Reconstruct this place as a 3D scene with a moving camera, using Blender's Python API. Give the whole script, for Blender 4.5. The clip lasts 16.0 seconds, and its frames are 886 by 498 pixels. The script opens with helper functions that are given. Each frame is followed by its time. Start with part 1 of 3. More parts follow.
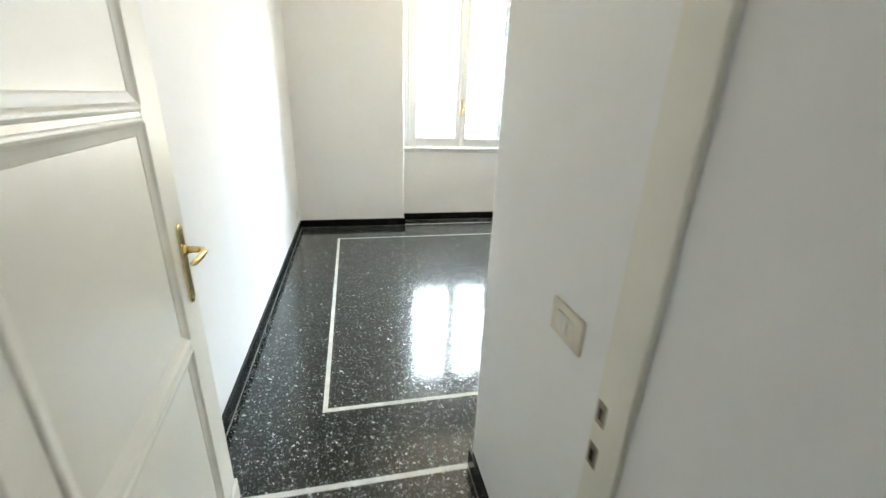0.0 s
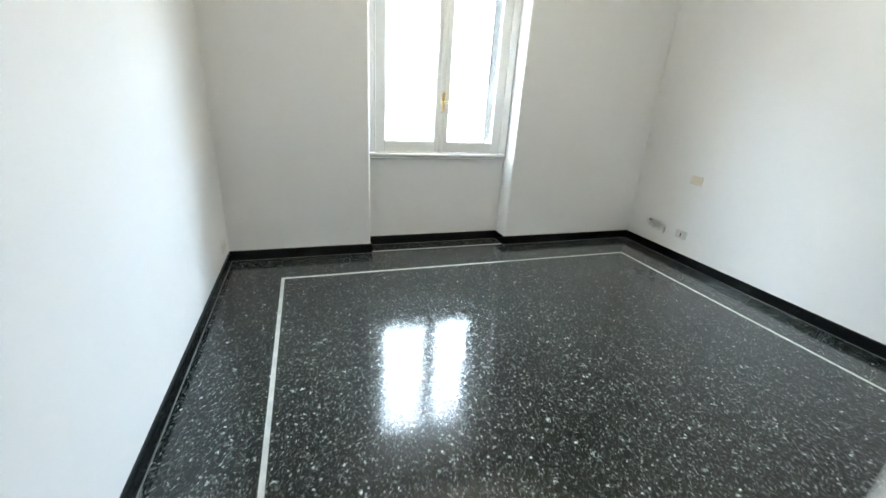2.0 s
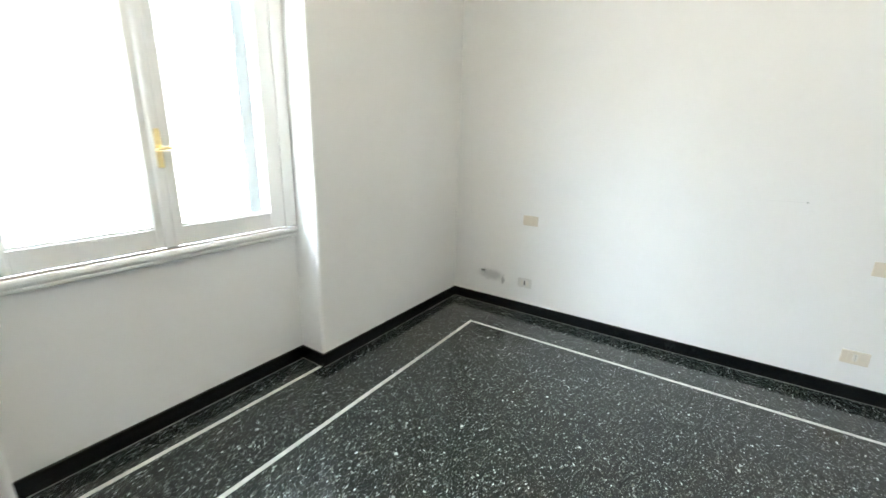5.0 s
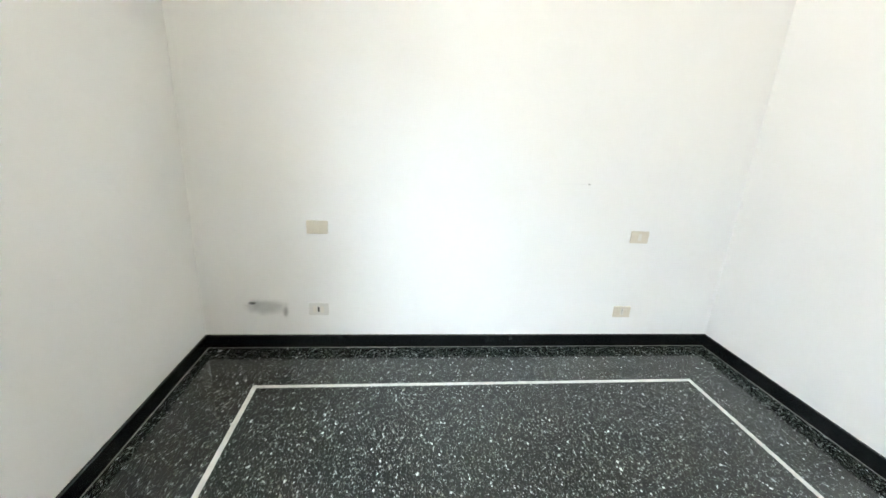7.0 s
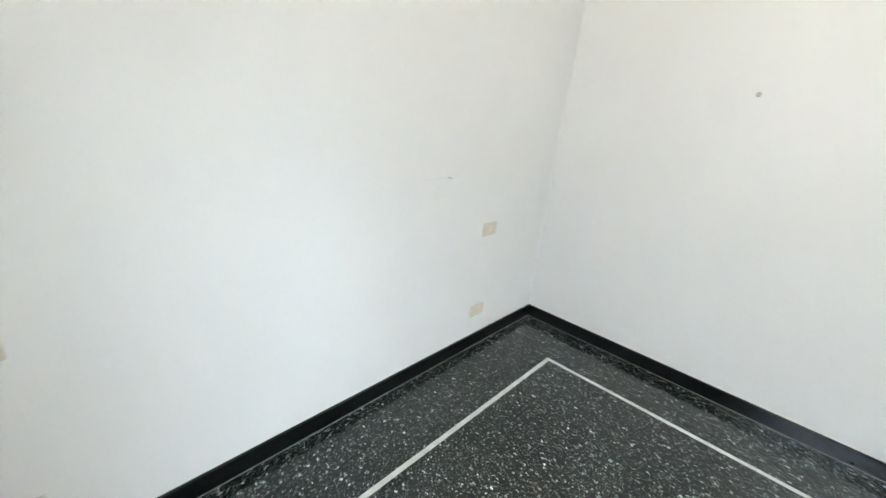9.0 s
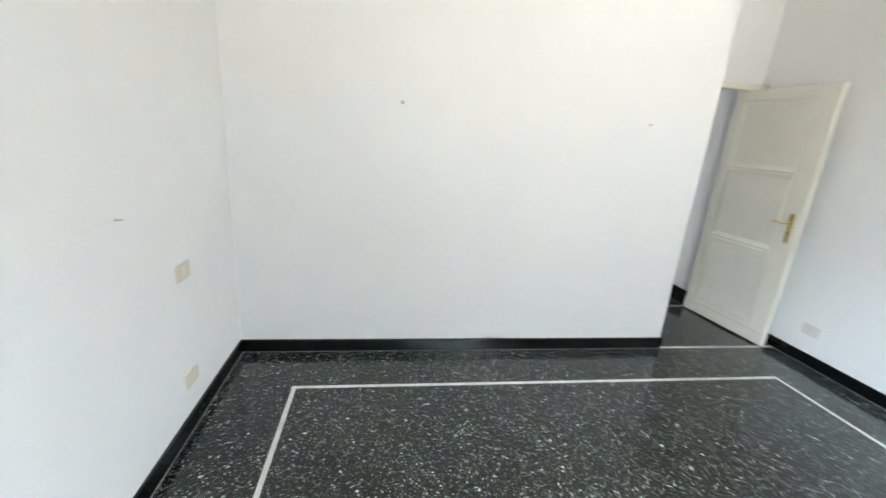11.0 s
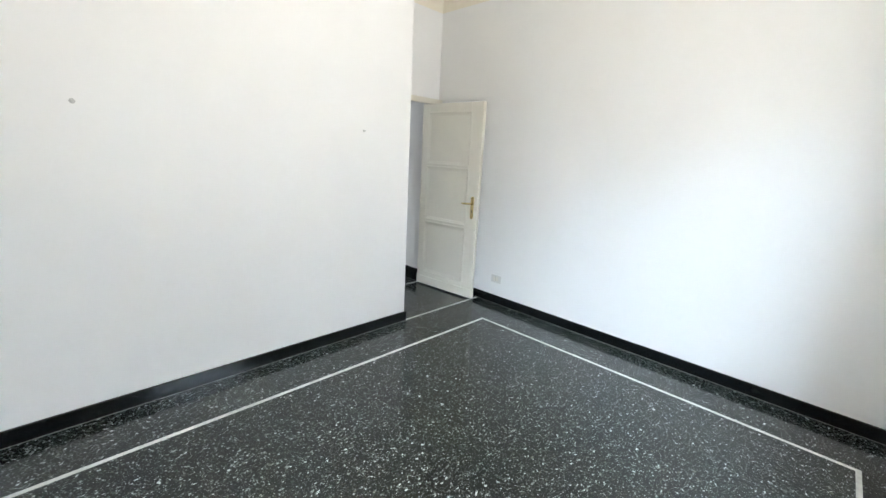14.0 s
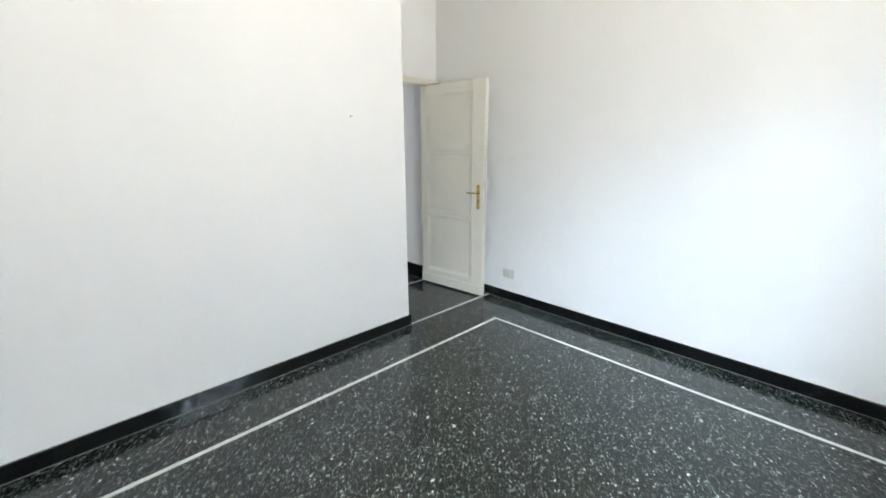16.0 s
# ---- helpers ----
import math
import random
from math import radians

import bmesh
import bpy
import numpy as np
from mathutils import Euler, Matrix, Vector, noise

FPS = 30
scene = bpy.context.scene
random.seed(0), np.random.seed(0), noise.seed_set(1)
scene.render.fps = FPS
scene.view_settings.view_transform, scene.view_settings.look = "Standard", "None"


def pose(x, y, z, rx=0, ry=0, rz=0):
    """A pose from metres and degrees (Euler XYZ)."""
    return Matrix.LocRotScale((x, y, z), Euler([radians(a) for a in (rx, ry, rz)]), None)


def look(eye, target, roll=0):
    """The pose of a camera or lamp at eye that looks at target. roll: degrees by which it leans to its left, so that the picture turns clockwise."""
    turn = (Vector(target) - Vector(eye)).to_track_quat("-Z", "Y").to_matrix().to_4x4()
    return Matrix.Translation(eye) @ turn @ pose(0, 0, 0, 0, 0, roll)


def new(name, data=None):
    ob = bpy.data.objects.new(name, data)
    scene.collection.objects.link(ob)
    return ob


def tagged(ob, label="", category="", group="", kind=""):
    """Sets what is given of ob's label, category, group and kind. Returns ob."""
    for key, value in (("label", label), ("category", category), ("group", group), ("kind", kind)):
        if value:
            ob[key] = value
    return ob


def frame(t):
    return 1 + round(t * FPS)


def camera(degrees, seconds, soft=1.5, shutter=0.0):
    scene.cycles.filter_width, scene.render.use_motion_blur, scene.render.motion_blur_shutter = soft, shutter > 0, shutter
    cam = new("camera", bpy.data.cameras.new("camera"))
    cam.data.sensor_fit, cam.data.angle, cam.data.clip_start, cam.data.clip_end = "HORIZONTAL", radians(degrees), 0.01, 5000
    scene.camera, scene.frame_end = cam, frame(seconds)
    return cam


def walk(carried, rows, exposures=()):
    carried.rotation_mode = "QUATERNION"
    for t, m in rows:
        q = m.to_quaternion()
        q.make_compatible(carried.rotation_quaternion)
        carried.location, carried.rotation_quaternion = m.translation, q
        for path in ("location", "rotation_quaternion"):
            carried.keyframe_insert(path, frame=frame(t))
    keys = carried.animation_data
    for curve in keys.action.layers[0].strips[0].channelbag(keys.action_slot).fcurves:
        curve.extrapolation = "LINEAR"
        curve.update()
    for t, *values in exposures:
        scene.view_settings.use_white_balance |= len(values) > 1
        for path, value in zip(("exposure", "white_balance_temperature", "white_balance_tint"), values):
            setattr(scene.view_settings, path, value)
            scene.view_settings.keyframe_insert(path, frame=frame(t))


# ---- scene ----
cam = camera(95.7, 16.0, shutter=0.5)
PATH = [
    (0, (-0.053, 0.133, 1.426), (0.367, 1.958, 0.723), 2.3),
    (0.5, (-0.067, 0.386, 1.415), (0.33, 2.21, 0.698), 2.9),
    (1, (-0.072, 0.64, 1.484), (0.47, 2.438, 0.795), 3.5),
    (1.5, (-0.061, 0.901, 1.394), (0.546, 2.683, 0.719), 3.4),
    (2, (0.002, 1.217, 1.402), (0.617, 2.979, 0.684), 3.6),
    (2.5, (0.047, 1.471, 1.39), (0.803, 3.201, 0.73), 4.3),
    (3, (0.085, 1.731, 1.39), (1.038, 3.378, 0.774), 3.6),
    (3.2, (0.089, 1.852, 1.411), (1.094, 3.468, 0.795), 4.1),
    (5.3, (0.458, 2.946, 1.403), (2.14, 3.879, 0.854), 1.7),
    (5.5, (0.516, 3.013, 1.403), (2.235, 3.858, 0.827), 2.3),
    (6, (0.686, 3.223, 1.404), (2.519, 3.732, 0.785), 3.4),
    (6.5, (0.836, 3.365, 1.427), (2.735, 3.444, 0.804), 3.1),
    (7, (1.056, 3.52, 1.4), (2.956, 3.292, 0.818), 3.3),
    (7.5, (1.281, 3.627, 1.413), (3.12, 3.177, 0.769), 2.8),
    (8, (1.496, 3.724, 1.423), (3.212, 2.871, 0.852), 2.4),
    (8.2, (1.62, 3.8, 1.467), (3.27, 2.837, 0.873), 3.3),
    (10.3, (2.463, 3.86, 1.396), (2.722, 1.948, 0.867), 4.0),
    (10.5, (2.448, 3.871, 1.4), (2.551, 1.931, 0.925), 3.4),
    (11, (2.534, 3.822, 1.468), (2.223, 1.924, 0.919), 4.3),
    (11.5, (2.624, 3.847, 1.461), (1.923, 2.045, 0.95), 3.9),
    (12, (2.647, 3.908, 1.472), (1.623, 2.264, 0.975), 3.1),
    (12.5, (2.637, 3.922, 1.47), (1.433, 2.395, 1.003), 3.0),
    (13, (2.623, 3.935, 1.481), (1.34, 2.47, 1.025), 3.1),
    (13.5, (2.605, 3.931, 1.472), (1.235, 2.546, 1.019), 3.1),
    (14, (2.59, 3.926, 1.473), (1.197, 2.564, 1.021), 3.1),
    (14.5, (2.547, 3.895, 1.462), (1.15, 2.536, 1.011), 2.5),
    (15, (2.495, 3.891, 1.458), (1.117, 2.521, 0.984), 0.4),
    (15.5, (2.453, 3.849, 1.443), (1.122, 2.466, 0.884), 1.0),
    (16, (2.317, 3.708, 1.428), (0.965, 2.32, 0.933), -0.2),
]
EXPOSURES = [
    (0.0, 0.45, 6550, 10), (0.5, 0.5, 6550, 10), (1.0, 0.32, 6350, 10), (2.0, -0.05, 6150, 9), (2.5, 0.12, 6180, 10), (3.2, 0.18, 6200, 10), (5.5, 0.28, 6350, 10),
    (6.5, 0.52, 6350, 11), (8.0, 0.37, 6350, 11), (10.5, -0.18, 6250, 12), (11.0, 0.07, 6250, 12), (12.0, 0.25, 6200, 12), (12.5, 0.2, 6200, 13),
    (14.0, 0.07, 6200, 13), (16.0, 0.1, 6200, 13),
]
walk(cam, [(t, look(eye, target, roll)) for t, eye, target, roll in PATH], EXPOSURES)

# ---- light ----
world = bpy.data.worlds.new("sky")
scene.world = world
world.use_nodes = True
wn = world.node_tree.nodes
sky = wn.new("ShaderNodeTexSky")
sky.sky_type = "NISHITA"
sky.sun_disc = False
sky.sun_elevation = radians(48)
sky.sun_rotation = radians(200)
wn["Background"].inputs["Strength"].default_value = 0.12
world.node_tree.links.new(sky.outputs["Color"], wn["Background"].inputs["Color"])


def area_lamp(name, m, width, height, watts, colour, spread=150):
    data = bpy.data.lights.new(name, "AREA")
    data.shape, data.size, data.size_y = "RECTANGLE", width, height
    data.energy, data.color = watts, colour
    data.spread = radians(spread)
    ob = new(name, data)
    ob.matrix_world = m
    return ob


# open sky over the street, unseen fills added for the side walls, and warmer light thrown up by the sunlit street
area_lamp("sky_light", pose(2.6, 7.5, 4.7, -58, 0, 0), 14.0, 4.5, 9200, (0.76, 0.90, 1.0), 180)
# no facade is built; two added lamps brighten the west and east walls
area_lamp("side_wall_fill", look((7.4, 12.0, 6.6), (-0.66, 3.1, 0.3)), 6.5, 2.6, 2100, (0.66, 0.84, 1.0), 150)
area_lamp("side_wall_fill", look((-6.6, 9.4, 6.3), (3.4, 3.8, 0.3)), 6.0, 2.6, 1500, (0.75, 0.90, 1.0), 150)
# unseen warm lamp added below the window, stands in for that upward bounce
area_lamp("street_bounce_fill", pose(1.183, 5.62, 0.95, -148, 0, 0), 1.7, 0.9, 155, (1.0, 0.945, 0.84), 140)
# unseen lamp added at the corridor's closed far end, brightens doorway and recess
area_lamp("corridor_fill", pose(2.06, -0.75, 1.6, 90, 0, 90), 0.9, 1.6, 11, (0.92, 0.95, 1.0))

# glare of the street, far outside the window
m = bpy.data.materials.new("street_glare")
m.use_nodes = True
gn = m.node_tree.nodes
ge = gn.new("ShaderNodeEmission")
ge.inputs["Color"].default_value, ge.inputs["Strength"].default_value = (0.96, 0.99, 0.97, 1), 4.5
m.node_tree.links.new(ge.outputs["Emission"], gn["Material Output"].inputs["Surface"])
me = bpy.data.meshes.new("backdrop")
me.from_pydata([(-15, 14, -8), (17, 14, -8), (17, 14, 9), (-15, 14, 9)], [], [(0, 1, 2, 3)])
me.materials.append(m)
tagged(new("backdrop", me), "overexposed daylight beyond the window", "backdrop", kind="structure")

# ---- plan, in metres ----
XW, XE, YN, YS = -0.661, 3.416, 4.689, 1.314      # wall faces of the room
XS, YD = 0.377, 0.56                             # entrance recess: east face, door wall face
WX0, WX1, WY, WZ = 0.508, 1.864, 4.889, 0.84     # window recess
HEAD, TOP, COVE = 2.62, 3.08, 2.93               # window head, ceiling, springing of the cove
BASE, BT = 0.086, 0.013                          # baseboard height and thickness


# ---- materials ----
def material(name):
    m = bpy.data.materials.new(name)
    m.use_nodes = True
    return m, m.node_tree.nodes, m.node_tree.links, m.node_tree.nodes["Principled BSDF"]


def ramp(n, stops, interpolation="LINEAR"):
    r = n.new("ShaderNodeValToRGB")
    r.color_ramp.interpolation = interpolation
    e = r.color_ramp.elements
    while len(e) < len(stops):
        e.new(0.5)
    for k, (p, c) in enumerate(stops):
        e[k].position = p
        e[k].color = (*c, 1) if len(c) == 3 else c
    return r


def noise_tex(n, links, coord, scale, detail=4, rough=0.55):
    t = n.new("ShaderNodeTexNoise")
    t.inputs["Scale"].default_value, t.inputs["Detail"].default_value = scale, detail
    t.inputs["Roughness"].default_value = rough
    links.new(coord, t.inputs["Vector"])
    return t


def painted(name, colour, roughness, spread=0.03, grain=260, bump=0.08, coarse=2.2, wave=0.0, distance=0.002):
    """Paint with broad unevenness and a fine brushed or rolled relief."""
    m, n, l, b = material(name)
    geo = n.new("ShaderNodeNewGeometry")
    big = noise_tex(n, l, geo.outputs["Position"], coarse, 5, 0.6)
    dark = tuple(c * (1 - spread) for c in colour)
    light = tuple(min(1, c * (1 + spread)) for c in colour)
    r = ramp(n, [(0.35, dark), (0.65, light)])
    l.new(big.outputs["Fac"], r.inputs["Fac"])
    l.new(r.outputs["Color"], b.inputs["Base Color"])
    fine = noise_tex(n, l, geo.outputs["Position"], grain, 3, 0.6)
    bp = n.new("ShaderNodeBump")
    bp.inputs["Strength"].default_value, bp.inputs["Distance"].default_value = bump, distance
    l.new(fine.outputs["Fac"], bp.inputs["Height"])
    last = bp
    if wave:
        slow = noise_tex(n, l, geo.outputs["Position"], 5.0, 2, 0.5)
        b2 = n.new("ShaderNodeBump")
        b2.inputs["Strength"].default_value, b2.inputs["Distance"].default_value = wave, 0.02
        l.new(slow.outputs["Fac"], b2.inputs["Height"])
        l.new(bp.outputs["Normal"], b2.inputs["Normal"])
        last = b2
    l.new(last.outputs["Normal"], b.inputs["Normal"])
    rr = n.new("ShaderNodeMapRange")
    rr.inputs["To Min"].default_value, rr.inputs["To Max"].default_value = roughness * 0.88, min(1, roughness * 1.12)
    l.new(big.outputs["Fac"], rr.inputs["Value"])
    l.new(rr.outputs["Result"], b.inputs["Roughness"])
    return m


def terrazzo():
    """Polished black-green cement with white and grey marble chips of three sizes."""
    m, n, l, b = material("polished_terrazzo")
    geo = n.new("ShaderNodeNewGeometry")
    ground = noise_tex(n, l, geo.outputs["Position"], 3.0, 6, 0.65)
    base = ramp(n, [(0.3, (0.002, 0.0032, 0.0026)), (0.7, (0.005, 0.0078, 0.006))])
    l.new(ground.outputs["Fac"], base.inputs["Fac"])
    col = base.outputs["Color"]
    dust = noise_tex(n, l, geo.outputs["Position"], 420, 3, 0.7)
    specks = ramp(n, [(0.56, (0.0, 0.0, 0.0)), (0.76, (0.014, 0.019, 0.017))])
    l.new(dust.outputs["Fac"], specks.inputs["Fac"])
    sand = n.new("ShaderNodeMix")
    sand.data_type, sand.blend_type = "RGBA", "ADD"
    sand.inputs["Factor"].default_value = 1.0
    l.new(col, sand.inputs["A"])
    l.new(specks.outputs["Color"], sand.inputs["B"])
    col = sand.outputs["Result"]
    warp = noise_tex(n, l, geo.outputs["Position"], 140, 2, 0.6)
    bend = n.new("ShaderNodeVectorMath")
    bend.operation = "MULTIPLY_ADD"
    bend.inputs[1].default_value = (0.006, 0.006, 0.0)
    l.new(warp.outputs["Color"], bend.inputs[0])
    l.new(geo.outputs["Position"], bend.inputs[2])
    # whole cells of four sizes stand out as angular shards; scale, share of cells, mortar round a shard, brightness
    for scale, share, gap, light in ((62, 0.014, 0.10, 0.9), (95, 0.05, 0.10, 0.92), (150, 0.115, 0.10, 0.78), (260, 0.15, 0.08, 0.42)):
        turn = n.new("ShaderNodeMapping")
        turn.inputs["Rotation"].default_value = (0, 0, scale * 1.7)
        turn.inputs["Scale"].default_value = (1.0, 1.5, 1.0)
        l.new(bend.outputs["Vector"], turn.inputs["Vector"])
        v, rim = n.new("ShaderNodeTexVoronoi"), n.new("ShaderNodeTexVoronoi")
        rim.feature = "DISTANCE_TO_EDGE"
        for tex in (v, rim):
            tex.voronoi_dimensions = "2D"
            tex.inputs["Scale"].default_value = scale
            l.new(turn.outputs["Vector"], tex.inputs["Vector"])
        sep = n.new("ShaderNodeSeparateColor")
        l.new(v.outputs["Color"], sep.inputs["Color"])
        pick = n.new("ShaderNodeMath")
        pick.operation = "LESS_THAN"
        pick.inputs[1].default_value = share
        l.new(sep.outputs["Red"], pick.inputs[0])
        room = n.new("ShaderNodeMath")
        room.operation = "MULTIPLY"
        room.inputs[1].default_value = gap * 2
        l.new(sep.outputs["Green"], room.inputs[0])
        inside = n.new("ShaderNodeMath")
        inside.operation = "GREATER_THAN"
        l.new(rim.outputs["Distance"], inside.inputs[0])
        l.new(room.outputs["Value"], inside.inputs[1])
        both = n.new("ShaderNodeMath")
        both.operation = "MULTIPLY"
        l.new(pick.outputs["Value"], both.inputs[0])
        l.new(inside.outputs["Value"], both.inputs[1])
        tint = ramp(n, [(0.0, (0.04 * light, 0.06 * light, 0.05 * light)), (0.35, (0.11 * light, 0.11 * light, 0.09 * light)), (0.7, (0.24 * light, 0.27 * light, 0.26 * light)),
                        (1.0, (0.70 * light, 0.74 * light, 0.74 * light))])
        l.new(sep.outputs["Blue"], tint.inputs["Fac"])
        mix = n.new("ShaderNodeMix")
        mix.data_type = "RGBA"
        l.new(both.outputs["Value"], mix.inputs["Factor"])
        l.new(col, mix.inputs["A"])
        l.new(tint.outputs["Color"], mix.inputs["B"])
        col = mix.outputs["Result"]
    l.new(col, b.inputs["Base Color"])
    wear = noise_tex(n, l, geo.outputs["Position"], 1.7, 6, 0.7)
    rr = n.new("ShaderNodeMapRange")
    rr.inputs["From Min"].default_value, rr.inputs["From Max"].default_value = 0.3, 0.7
    rr.inputs["To Min"].default_value, rr.inputs["To Max"].default_value = 0.10, 0.145
    l.new(wear.outputs["Fac"], rr.inputs["Value"])
    # a waxed polish over the ground stone: a clear lobe and a wide, weak haze
    l.new(rr.outputs["Result"], b.inputs["Coat Roughness"])
    b.inputs["Coat Weight"].default_value, b.inputs["Coat IOR"].default_value = 1.0, 1.42
    b.inputs["Roughness"].default_value, b.inputs["Specular IOR Level"].default_value = 0.34, 0.06
    b.inputs["IOR"].default_value = 1.45
    slow = noise_tex(n, l, geo.outputs["Position"], 6, 3, 0.5)
    bp = n.new("ShaderNodeBump")
    bp.inputs["Strength"].default_value, bp.inputs["Distance"].default_value = 0.022, 0.004
    l.new(slow.outputs["Fac"], bp.inputs["Height"])
    l.new(bp.outputs["Normal"], b.inputs["Normal"])
    l.new(bp.outputs["Normal"], b.inputs["Coat Normal"])
    return m


def black_marble():
    m, n, l, b = material("black_marble")
    geo = n.new("ShaderNodeNewGeometry")
    a = noise_tex(n, l, geo.outputs["Position"], 9, 8, 0.7)
    r = ramp(n, [(0.35, (0.003, 0.0035, 0.0035)), (0.62, (0.006, 0.007, 0.007)), (0.74, (0.016, 0.018, 0.017))])
    l.new(a.outputs["Fac"], r.inputs["Fac"])
    l.new(r.outputs["Color"], b.inputs["Base Color"])
    rr = n.new("ShaderNodeMapRange")
    b.inputs["IOR"].default_value = 1.33
    rr.inputs["To Min"].default_value, rr.inputs["To Max"].default_value = 0.07, 0.22
    l.new(a.outputs["Fac"], rr.inputs["Value"])
    l.new(rr.outputs["Result"], b.inputs["Roughness"])
    return m


def metal(name, colour, roughness):
    m, n, l, b = material(name)
    geo = n.new("ShaderNodeNewGeometry")
    a = noise_tex(n, l, geo.outputs["Position"], 140, 3, 0.6)
    r = ramp(n, [(0.3, tuple(c * 0.8 for c in colour)), (0.7, colour)])
    l.new(a.outputs["Fac"], r.inputs["Fac"])
    l.new(r.outputs["Color"], b.inputs["Base Color"])
    b.inputs["Metallic"].default_value = 1
    rr = n.new("ShaderNodeMapRange")
    rr.inputs["To Min"].default_value, rr.inputs["To Max"].default_value = roughness * 0.7, roughness * 1.4
    l.new(a.outputs["Fac"], rr.inputs["Value"])
    l.new(rr.outputs["Result"], b.inputs["Roughness"])
    return m


def clear_glass():
    m, n, l, b = material("window_glass")
    g = n.new("ShaderNodeBsdfGlass")
    g.inputs["Roughness"].default_value, g.inputs["IOR"].default_value = 0.0, 1.45
    l.new(g.outputs["BSDF"], n["Material Output"].inputs["Surface"])
    return m


def smudge(name, colour, reach, cover):
    """Filler, dust or dirt rubbed over the paint, thinning out at its rim; reach: half its width and height."""
    m, n, l, b = material(name)
    tex = n.new("ShaderNodeTexCoord")
    a = noise_tex(n, l, tex.outputs["Object"], 26, 6, 0.65)
    mid = n.new("ShaderNodeVectorMath")
    mid.operation = "MULTIPLY"
    mid.inputs[1].default_value = (0, 0.78 / reach[0], 0.78 / reach[1])
    l.new(tex.outputs["Object"], mid.inputs[0])
    far = n.new("ShaderNodeVectorMath")
    far.operation = "LENGTH"
    l.new(mid.outputs["Vector"], far.inputs[0])
    thin = n.new("ShaderNodeMath")
    thin.operation = "SUBTRACT"
    thin.inputs[0].default_value = 0.42
    l.new(far.outputs["Value"], thin.inputs[1])
    mass = n.new("ShaderNodeMath")
    mass.operation = "MULTIPLY_ADD"
    mass.inputs[1].default_value = 0.6
    l.new(a.outputs["Fac"], mass.inputs[0])
    l.new(thin.outputs["Value"], mass.inputs[2])
    r = ramp(n, [(0.0, (0.0, 0.0, 0.0)), (0.42, (cover, cover, cover))])
    l.new(mass.outputs["Value"], r.inputs["Fac"])
    b.inputs["Base Color"].default_value = (*colour, 1)
    b.inputs["Roughness"].default_value = 0.9
    l.new(r.outputs["Color"], b.inputs["Alpha"])
    return m


PAINT = painted("white_wall_paint", (0.86, 0.858, 0.845), 0.62, 0.012, 330, 0.10, 1.6, wave=0.10)
CEIL = painted("ceiling_paint", (0.85, 0.80, 0.68), 0.8, 0.02, 300, 0.08)
FLOOR = terrazzo()
INLAY = painted("white_marble_inlay", (0.54, 0.54, 0.51), 0.16, 0.12, 90, 0.02, 14)
MARBLE = black_marble()
JOINT = painted("grey_joint", (0.16, 0.16, 0.15), 0.8, 0.25, 200, 0.1, 12)
CREAM = painted("cream_enamel", (0.81, 0.78, 0.685), 0.34, 0.02, 120, 0.05, 3.0)
WHITE = painted("white_window_enamel", (0.85, 0.85, 0.83), 0.34, 0.02, 120, 0.05, 3.0)
SILL = painted("white_marble_sill", (0.70, 0.70, 0.675), 0.34, 0.03, 60, 0.03, 8)
BRASS = metal("polished_brass", (0.90, 0.72, 0.36), 0.22)
DARK_BRASS = metal("worn_brass", (0.42, 0.36, 0.26), 0.4)
STEEL = metal("dull_steel", (0.42, 0.42, 0.42), 0.45)
BEIGE = painted("beige_plastic", (0.70, 0.64, 0.53), 0.42, 0.03, 200, 0.02, 20)
IVORY = painted("ivory_plastic", (0.74, 0.71, 0.64), 0.4, 0.02, 200, 0.02, 20)
GREYP = painted("light_grey_plastic", (0.70, 0.69, 0.66), 0.42, 0.03, 200, 0.02, 20)
BLACK = painted("black_hole", (0.012, 0.012, 0.012), 0.7, 0.1, 100, 0.02, 10)
ALU = painted("grey_shutter_paint", (0.05, 0.055, 0.055), 0.6, 0.06, 90, 0.05, 5)
GLASS = clear_glass()
GAP = painted("brown_gap_strip", (0.50, 0.42, 0.35), 0.7, 0.12, 150, 0.05, 9)
DULL = painted("dull_zinc", (0.52, 0.52, 0.51), 0.5, 0.1, 200, 0.05, 30)
SMUDGE = smudge("wall_smudge", (0.40, 0.41, 0.40), (0.15, 0.065), 0.30)
DRIP = smudge("dried_filler", (0.34, 0.35, 0.34), (0.020, 0.045), 0.36)
DARK = smudge("dark_hole", (0.02, 0.02, 0.02), (0.030, 0.013), 0.72)
SCRATCH = painted("scratched_paint", (0.76, 0.76, 0.75), 0.7, 0.04, 200, 0.05, 20)


# ---- mesh helpers ----
def box(bm, x0, x1, y0, y1, z0, z1):
    v = [bm.verts.new((x, y, z)) for z in (z0, z1) for x, y in ((x0, y0), (x1, y0), (x1, y1), (x0, y1))]
    for a in ((3, 2, 1, 0), (4, 5, 6, 7), (0, 1, 5, 4), (1, 2, 6, 5), (2, 3, 7, 6), (3, 0, 4, 7)):
        bm.faces.new([v[k] for k in a])
    return v


def extrude_profile(bm, profile, place, length):
    """A closed profile of (a, b) pairs; place(a, b, s) gives the point at s metres along the run."""
    rows = [[bm.verts.new(place(a, b, s)) for a, b in profile] for s in (0.0, length)]
    k = len(profile)
    for i in range(k):
        bm.faces.new((rows[0][i], rows[0][(i + 1) % k], rows[1][(i + 1) % k], rows[1][i]))
    bm.faces.new(rows[0][::-1])
    bm.faces.new(rows[1])


